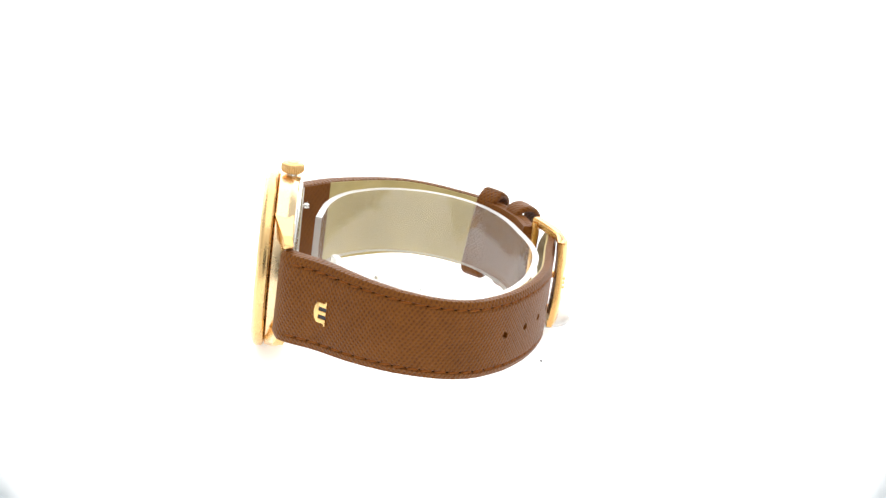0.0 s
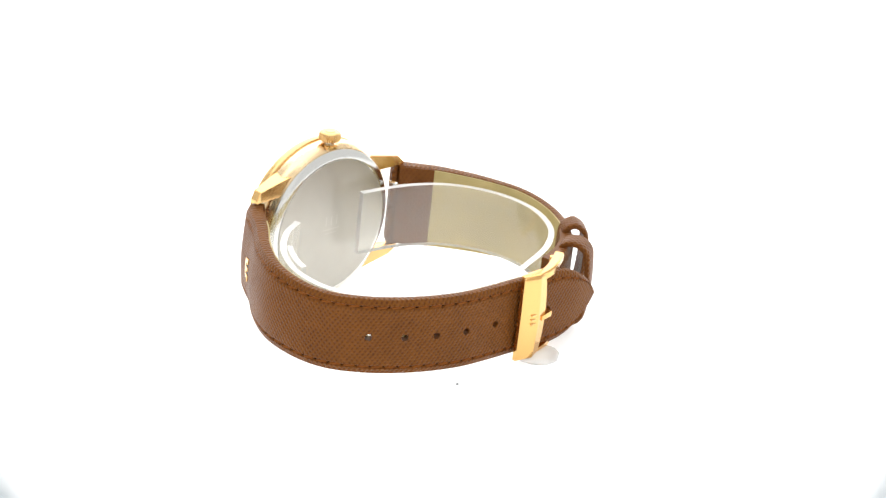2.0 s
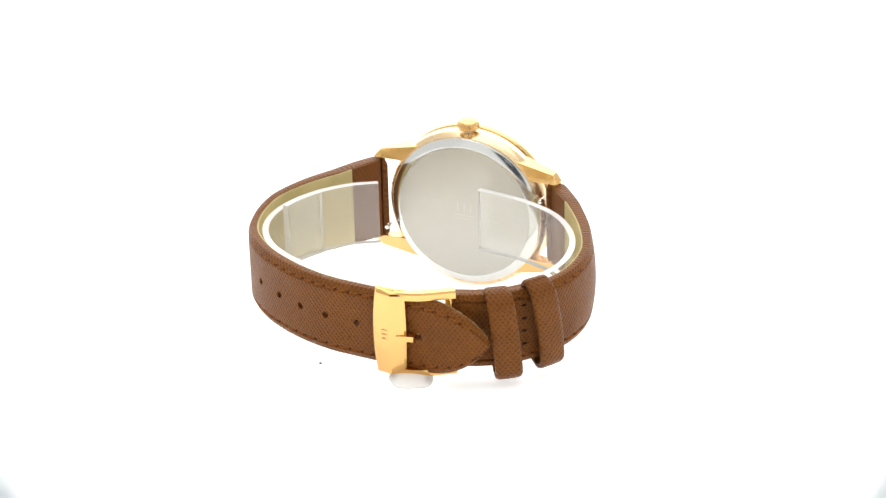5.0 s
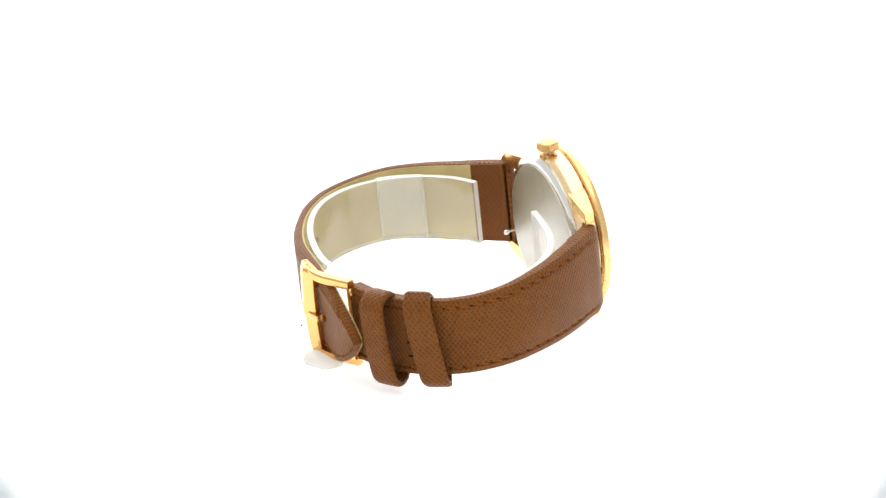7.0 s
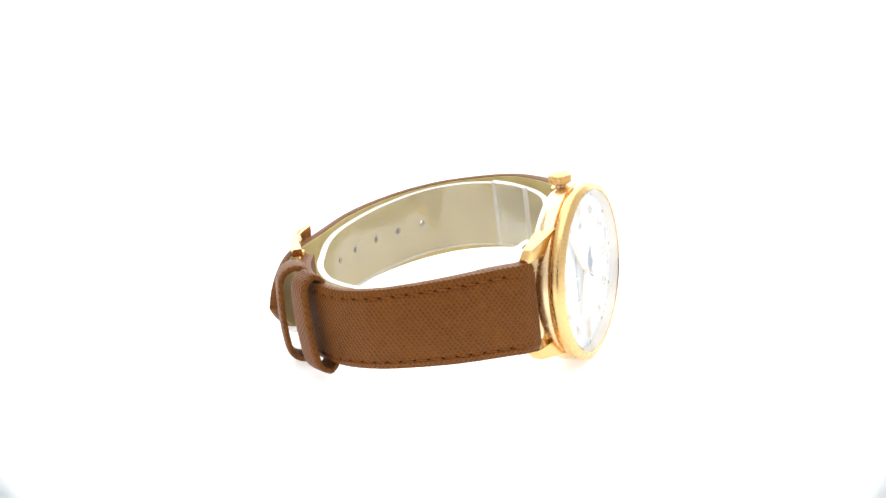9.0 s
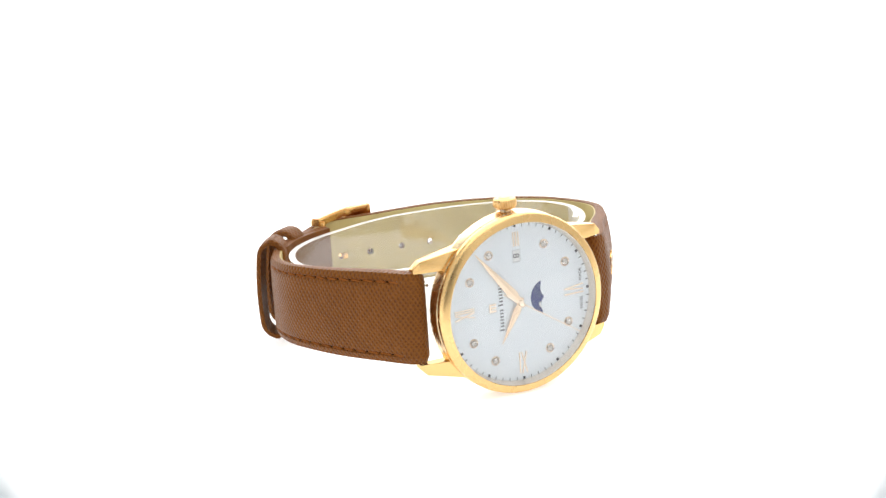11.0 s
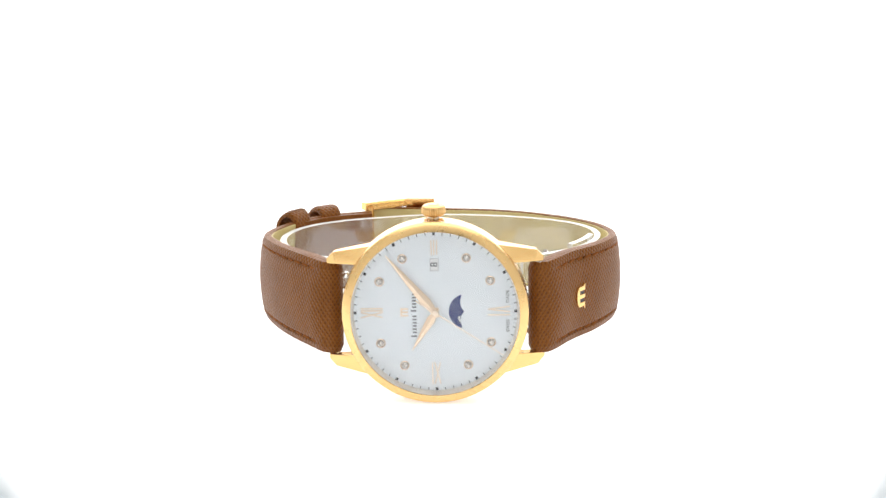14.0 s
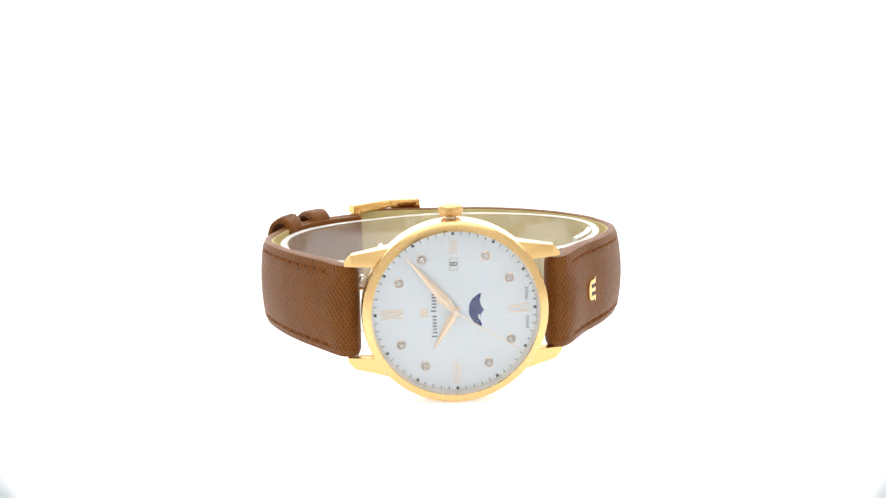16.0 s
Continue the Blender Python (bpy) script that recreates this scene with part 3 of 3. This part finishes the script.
def sink(s):
    """The strap rises a little past the lugs and sags towards its ends."""
    far = ease((s - 27.7) / 18)
    return 0.25 * ease((s - 5.7) / 8) * (1 - far) - 0.35 * far


def crest(s, x, half):
    """The padded top face: level, then falling to the edge past the stitching."""
    edge = (1 - abs(x)) * 7.5
    pad = 0.6 * ease((s - 4.6) / 4.0) * (1 - ease((s - 29.7) / 16.0)) * max(0.0, 1 - (x / 0.82) ** 2)
    return pad - 0.35 * (1 - ease((s - 4.2) / 1.6)) - 0.5 * (1 - ease(edge / 1.2)) - 0.46 * ease((s - 7.2) / 1.5) * math.exp(-((edge - 1.45) / 0.2) ** 2)


def make_strap(watch, name, line, half, holes, label, pressed=(), fold=None):
    bm = bmesh.new()
    sheet(bm, line, 0, line.length, half, lambda s, x: -thick(s) + 0.3, lambda s, x: crest(s, x, half), holes, rise=0.12, lift=sink)
    strap = part(name, bm, LEATHER, watch, label, smooth=60)
    # lining: brown leather by the case, then a beige sheet
    bm = bmesh.new()
    sheet(bm, line, 0.2, 12.75, lambda s: half(s) - 0.1, lambda s, x: -thick(s) - 0.05, lambda s, x: -thick(s) + 0.296, cols=12, lift=sink)
    part("leather_tab", bm, LEATHER_IN, strap, "plain brown leather facing by the case", smooth=60)
    bm = bmesh.new()
    sheet(bm, line, 12.76, fold or line.length - 0.4, lambda s: max(0.3, half(s) - 0.15), lambda s, x: -thick(s), lambda s, x: -thick(s) + 0.294, holes, lift=sink)
    part("lining", bm, LINING, strap, "smooth beige lining", smooth=60)
    if fold:
        # the leather turned back round the buckle's hinge pin covers the last stretch
        bm = bmesh.new()
        sheet(bm, line, fold + 0.02, line.length - 0.1, lambda s: half(s) - 0.05, lambda s, x: -thick(s) - 0.66 * ease((s - fold) / 3.0) - 0.05,
              lambda s, x: -thick(s) + 0.297, cols=12, lift=sink)
        part("leather_tab", bm, LEATHER_IN, strap, "plain brown leather turned back behind the buckle", smooth=60)
    for s0, s1, w, h in pressed:
        bm = bmesh.new()
        sheet(bm, line, s0, s1, lambda s: h, lambda s, x: -thick(s) - 0.02, lambda s, x: -thick(s) + 0.1, cols=4, step=1.0, lift=lambda s: w + sink(s))
        part("pressed_line", bm, EMBOSS, strap, smooth=60)
    return strap


def stitches(strap, line, half, s0, s1):
    """Two rows of single stitches along the edges of a strap."""
    bm = lathe(bmesh.new(), [(0.05, -1.0), (0.2, -0.85), (0.25, 0.0), (0.2, 0.85), (0.05, 1.0)], 8, "u")
    # dark bead set between stitches to paint the shade of a needle hole
    dot = bmesh.new()
    bmesh.ops.create_icosphere(dot, subdivisions=1, radius=0.24 * MM)
    thread = hole = None
    edge = lambda q: half(q) * (1 - 1.45 / 7.5)
    for sign in (-1, 1):
        s = s0
        while s < s1:
            slope = sign * (edge(s + 0.5) - edge(s - 0.5))
            pitch = 2.6 / math.sqrt(1 + min(4.0, slope * slope))
            for at, kind in ((s, "stitch"), (s + pitch / 2, "needle_shade")):
                if kind == "needle_shade" and at > s1:
                    continue
                p, way, out = line.local(at)
                lean = 0.12 + random.uniform(-0.05, 0.05)
                along = Vector((way[0], way[1], slope + lean)).normalized()
                away = Vector((out[0], out[1], 0))
                side = away.cross(along)
                lie = crest(at, 1 - 1.45 / 7.5, half) + (0.16 if kind == "stitch" else -0.02)
                q = p + out * lie
                m = Matrix((along, side, away)).transposed().to_4x4()
                m.translation = Vector((q[0], q[1], sign * edge(at) + sink(at))) * MM
                if kind == "stitch":
                    if thread is None:
                        thread = part("stitch", bm, THREAD, strap, m=m).data
                    else:
                        place("stitch", thread, strap, m=m)
                elif hole is None:
                    hole = part("needle_shade", dot, SHADE, strap, m=m).data
                else:
                    place("needle_shade", hole, strap, m=m)
            s += pitch


def keeper(watch, line, s0, s1, skew, out1, w0, w1, name, label):
    """A leather loop round the strap: a flat band bent into a rounded frame, its outer side bowed."""
    bm = bmesh.new()
    uv = bm.loops.layers.uv.new("UVMap")
    a0, a1, t = -2.6, out1, 1.0
    ring = []
    r = 3.0
    lo, hi = w0, w1
    pts = []
    for cu, cw, st in ((a1 - r, hi - r, 0), (a0 + r, hi - r, 90), (a0 + r, lo + r, 180), (a1 - r, lo + r, 270)):
        for k in range(7):
            a = radians(st + 15 * k)
            pts.append((cu, cw, math.cos(a), math.sin(a)))
    pts += [(a1 - r, lo + r + (hi - lo - 2 * r) * k / 7, 1.0, 0.0) for k in range(1, 7)]
    mid, reach = (lo + hi) / 2, (hi - lo) / 2
    bulge = lambda c, w: 0.8 * max(0.0, c) * max(0.0, 1 - ((w - mid) / reach) ** 2)
    steps = ((0, 0.42), (0.04, 0.2), (0.1, 0.05), (0.2, 0), (0.5, 0), (0.8, 0), (0.9, 0.05), (0.96, 0.2), (1, 0.42))
    n = len(steps) - 1
    grid = []
    for part_way, worn in steps:
        s = s0 + (s1 - s0) * part_way
        for rad in (r - worn, r - t):
            row = []
            for cu, cw, c, sn in pts:
                p, way, out = line.local(s + skew * (cw + rad * sn - (w0 + w1) / 2) / (w1 - w0))
                q = p + out * (cu + rad * c + bulge(c, cw + rad * sn))
                row.append(bm.verts.new((q[0] * MM, q[1] * MM, (cw + rad * sn) * MM)))
            grid.append(row)
    m = len(pts)
    length = [0]
    for a, b in zip(pts, pts[1:] + pts[:1]):
        length.append(length[-1] + math.hypot(a[0] + r * a[2] - b[0] - r * b[2], a[1] + r * a[3] - b[1] - r * b[3]))

    def quad(a, b, k, sa, sb):
        f = bm.faces.new((a[k], a[(k + 1) % m], b[(k + 1) % m], b[k]))
        for loop, c in zip(f.loops, ((sa, length[k]), (sa, length[k + 1]), (sb, length[k + 1]), (sb, length[k]))):
            loop[uv].uv = c
    for i in range(n):
        for k in range(m):
            quad(grid[2 * i], grid[2 * i + 2], k, steps[i][0] * 4.8, steps[i + 1][0] * 4.8)
            quad(grid[2 * i + 1], grid[2 * i + 3], k, steps[i][0] * 4.8, steps[i + 1][0] * 4.8)
    for k in range(m):
        quad(grid[0], grid[1], k, 0, 1)
        quad(grid[2 * n], grid[2 * n + 1], k, 0, 1)
    return part(name, bm, LEATHER, watch, label, smooth=50)


def make_buckle(watch):
    bm = bmesh.new()
    # wide front bar, gently arched over the strap
    sections = []
    for w in [-8.74, -8.7, -8.55, -8.3, -8.0, -7.6, -6, -4, -2, 0, 2, 4, 6, 7.6, 8.0, 8.3, 8.55, 8.7, 8.74]:
        bow = 0.5 * (1 - (w / 8.6) ** 2)
        slim = 0.45 * (abs(w) / 8.6) ** 2
        over = max(0.0, abs(w) - 8.04)
        bow -= 0.7 - math.sqrt(max(0.0, 0.49 - over * over)) if over else 0.0
        low = min(54.9 + 0.5 * (1 - (w / 8.6) ** 2), 55.5 + bow)
        sections.append([(-1.45 - slim, 55.8 + bow, w), (-1.95 - slim, 56.2 + bow, w), (-5.2, 56.95 + bow, w), (-7.75 + slim, 56.2 + bow, w), (-8.05 + slim, 55.8 + bow, w),
                         (-7.95 + slim, low, w), (-1.6 - slim, low, w)])
    rows = [[bm.verts.new([c * MM for c in p]) for p in sec] for sec in sections]
    for a, b in zip(rows, rows[1:]):
        for k in range(7):
            bm.faces.new((a[k], a[(k + 1) % 7], b[(k + 1) % 7], b[k]))
    bm.faces.new(rows[0]), bm.faces.new(rows[-1])
    buckle = part("buckle", bm, GOLD_BUCKLE, watch, "polished gold pin buckle", smooth=25)
    for sign in (-1, 1):
        bm = bmesh.new()
        line = Line([(-1.95, 55.4), (-4.5, 55.75), (-7, 55.6), (-10, 54.7), (-13, 53.1), (-15.9, 51.4)], -1)
        rings = []
        for k in range(17):
            f = k / 16
            p, way, out = line.local(line.length * f)
            t = 1.0 + 0.9 * ease(f * 1.5)
            ring = []
            for dv, w in ((-1, 7.25), (1, 7.25), (1, 8.4), (0.7, 8.74), (-0.7, 8.74), (-1, 8.4)):
                q = p + out * dv * t / 2
                ring.append(bm.verts.new((q[0] * MM, q[1] * MM, sign * w * MM)))
            rings.append(ring)
        for a, b in zip(rings, rings[1:]):
            for k in range(6):
                bm.faces.new((a[k], a[(k + 1) % 6], b[(k + 1) % 6], b[k]))
        bm.faces.new(rings[0]), bm.faces.new(rings[-1])
        part("buckle_arm", bm, GOLD_BUCKLE, buckle, smooth=35)
    bm = lathe(bmesh.new(), [(0.6, -8.0), (0.75, -7.6), (0.75, 7.6), (0.6, 8.0)], 16, "w", (-14.6, 51.1, 0))
    part("hinge_pin", bm, GOLD_BUCKLE, buckle)
    bm = bmesh.new()
    hexa(bm, [(-9.6, 53.0, -0.9), (-9.6, 53.0, 0.3), (-8.6, 53.0, 0.3), (-8.6, 53.0, -0.9), (-9.6, 56.1, -0.9), (-9.6, 56.1, 0.3), (-8.4, 56.1, 0.3), (-8.4, 56.1, -0.9)], 0.1)
    hexa(bm, [(-9.6, 55.8, -0.9), (-9.6, 55.8, 0.3), (-9.6, 56.8, 0.3), (-9.6, 56.8, -0.9), (-6.3, 56.7, -0.8), (-6.3, 56.7, 0.2), (-6.3, 57.4, 0.2), (-6.3, 57.4, -0.8)], 0.15)
    part("tongue", bm, GOLD_BUCKLE, buckle, "gold buckle tongue", smooth=25)
    for w in (-0.9, 0.0, 0.9):
        bm = bmesh.new()
        block(bm, -4.7, -3.5, 56.9, 57.38, w - 0.14, w + 0.14)
        part("engraving", bm, GOLD_SATIN, buckle, smooth=0)


def strap_badge(watch):
    """The maker's small gold mark on the long strap: a plain arched bracket with three legs over a black plate that
    paints the shade in its slots.
    """
    s = OUTER_LONG.near(26.0, 11.2)
    p, way, out = OUTER_LONG.local(s)
    p = p + out * 0.5
    m = Matrix(((way[0], out[0], 0, p[0] * MM), (way[1], out[1], 0, p[1] * MM), (0, 0, 1, 0), (0, 0, 0, 1)))
    bm = bmesh.new()
    prism(bm, [(-0.35 + 0.95 * math.cos(radians(a)), 1.95 * math.sin(radians(a))) for a in range(90, 271, 12)], 0.02, 0.4, 0.06)
    badge = part("badge", bm, GOLD, watch, "small gold mark set in the strap", m=WATCH @ m, smooth=25)
    bm = bmesh.new()
    block(bm, -0.5, 1.2, 0.02, 0.18, -1.6, 1.6)
    part("badge_slot_shade", bm, INK, badge, "black plate painting the shade between the legs", smooth=0)
    for w0, w1 in ((-1.95, -1.12), (-0.38, 0.38), (1.12, 1.95)):
        bm = bmesh.new()
        block(bm, -0.45, 1.3, 0.02, 0.39, w0, w1, 0.06)
        part("badge_leg", bm, GOLD, badge, smooth=25)
    for sign in (-1, 1):
        bm = bmesh.new()
        hexa(bm, [(0.75, 0.02, sign * 1.6), (1.3, 0.02, sign * 1.6), (1.3, 0.4, sign * 1.6), (0.75, 0.4, sign * 1.6),
                  (1.1, 0.02, sign * 2.35), (1.36, 0.02, sign * 2.35), (1.36, 0.4, sign * 2.35), (1.1, 0.4, sign * 2.35)], 0.05)
        part("badge_foot", bm, GOLD, badge, smooth=25)


def cross_slots(strap, line, at):
    """Four flat dark beads across the short strap, between its keepers: they paint the shade in its thread slots."""
    data = None
    for w in (4.5, 1.75, -0.85, -3.6):
        p, way, out = line.local(at)
        q = p + out * (crest(at, 0.0, half_short) + 0.0)
        m = Matrix(((way[0], out[0], 0, q[0] * MM), (way[1], out[1], 0, q[1] * MM), (0, 0, 1, (w + sink(at)) * MM), (0, 0, 0, 1)))
        if data is None:
            bm = bmesh.new()
            bmesh.ops.create_icosphere(bm, subdivisions=2, radius=1.0, matrix=Matrix.Diagonal((0.62 * MM, 0.1 * MM, 0.24 * MM, 1)))
            data = part("slot_shade", bm, SHADE, strap, m=m).data
        else:
            place("slot_shade", data, strap, m=m)


def make_watch():
    watch = tagged(new("wristwatch"), "gold wristwatch with white dial and brown leather strap on its side", "watch")
    watch["frame"] = "watch"
    make_case(watch)
    make_dial(watch)
    make_pointers(watch)
    first = OUTER_LONG.near(26.6, 44.9)
    holes = [first + 6.45 * k for k in range(7)]
    long = make_strap(watch, "strap", OUTER_LONG, half_long, holes, "brown cross-grained leather strap end with punched holes",
                      [(18.7, 20.3, 2.2, 0.6), (20.9, 22.1, 2.2, 0.6), (22.9, 24.3, 2.2, 0.6), (19.7, 24.7, 0.6, 0.12)])
    short = make_strap(watch, "strap", OUTER_SHORT, half_short, (), "brown cross-grained leather strap end with the buckle",
                       [(22.7, 24.3, 2.6, 0.6), (24.9, 25.9, 2.6, 0.6), (26.7, 28.3, 2.6, 0.6), (28.9, 30.7, 2.6, 0.6), (22.7, 32.7, 0.9, 0.12)],
                       OUTER_SHORT.near(-29.0, 43.2) - 1.6)
    stitches(long, OUTER_LONG, half_long, 8.6, OUTER_LONG.length - 2.8)
    stitches(short, OUTER_SHORT, half_short, 8.6, OUTER_SHORT.length - 13)
    strap_badge(watch)
    make_buckle(watch)
    a = OUTER_SHORT.near(-22.0, 49.0)
    b = OUTER_SHORT.near(-29.0, 43.2)
    cross_slots(short, OUTER_SHORT, b + 2.8)
    keeper(watch, OUTER_SHORT, a - 4.2, a + 0.3, 1.6, 3.7, -9.9, 8.8, "strap_keeper", "brown leather keeper loop")
    keeper(watch, OUTER_SHORT, b - 3.3, b + 1.5, 2.4, 2.6, -10.0, 9.2, "strap_keeper", "brown leather keeper loop")
    return watch


RING = Line([(15.7, 12.3), (21, 15.0), (26.5, 20.5), (29.8, 28), (29.4, 36), (24.5, 43), (15, 48.0), (4, 50.4), (-4, 50.2), (-12, 48.0), (-20, 44.8), (-26.5, 39.3),
             (-29.8, 31), (-28.5, 22), (-23, 14.5), (-15, 10.5), (-4.4, 8.7)], 1)


def make_holder():
    bm = bmesh.new()
    sheet(bm, RING, 0, RING.length, lambda s: 6.6, lambda s, x: -0.6, lambda s, x: 0.6, cols=4, step=1.0, rise=0.05, lift=lambda s: 0.9 - 1.0 * math.sin(math.pi * s / RING.length))
    ob = part("watch_holder", bm, HOLDER, None, smooth=60)
    ob.visible_shadow = False
    bm = bmesh.new()
    a, b = RING.near(25.6, 19.4), RING.near(29.5, 28.2)
    sheet(bm, RING, a, b, lambda s: 6.7, lambda s, x: -1.75, lambda s, x: -0.65, cols=4, step=1.0, rise=0.05, lift=lambda s: 1.1)
    lap = part("lap_joint", bm, HOLDER, ob, m=Matrix(), smooth=60)
    lap.visible_shadow = False
    for o, ends in ((ob, (0, RING.length)), (lap, (a, b))):
        o.data.materials.append(FROST)
        for f in o.data.polygons:
            here = np.array(f.center[:2]) / MM
            cut = any(abs((here - RING.at(e)) @ RING.local(e)[1]) < 0.08 and np.hypot(*(here - RING.at(e))) < 2 for e in ends)
            if cut or abs(f.normal.z) > 0.5:
                f.material_index = 1
        o.data.transform(WATCH)
    return tagged(ob, "clear plastic C-shaped collar inside the strap", "watch holder")


def make_putty():
    bm = bmesh.new()
    bmesh.ops.create_icosphere(bm, subdivisions=3, radius=1.0)
    for v in bm.verts:
        n = 1 + 0.12 * noise.noise(v.co * 1.7)
        v.co = Vector((v.co.x * 4.3 * n - 5.0, v.co.y * 4.0 * n + 23.8, max(-0.85, v.co.z) * 1.3 * n + 0.5)) * MM
    ob = part("putty", bm, PUTTY, None, smooth=180)
    ob.visible_shadow = False
    return tagged(ob, "small flattened lump of clear putty under the buckle", "putty")


def make_speck(x, y, size):
    bm = bmesh.new()
    bmesh.ops.create_icosphere(bm, subdivisions=2, radius=1.0)
    for v in bm.verts:
        n = 1 + 0.4 * noise.noise(v.co * 2.1 + Vector((x, y, 0)))
        v.co = Vector((x + v.co.x * size * n, y + v.co.y * size * 0.7 * n, FLOOR_Z + (v.co.z + 0.8) * size * 0.5 * n)) * MM
    return tagged(part("dust_speck", bm, DUST, None, smooth=180), "tiny dark crumb of dust on the white turntable", "dust", "dust on the turntable")


table = turntable()
watch = make_watch()
holder = make_holder()
putty = make_putty()
specks = [make_speck(14.2, 20.8, 0.32), make_speck(-13.3, -43.3, 0.15)]


def motions():
    rows = [(t, pose(0, 0, 0, 0, 0, a)) for t, a in TURN]
    for thing in [table, watch, holder, putty] + specks:
        walk(thing, rows)


motions()
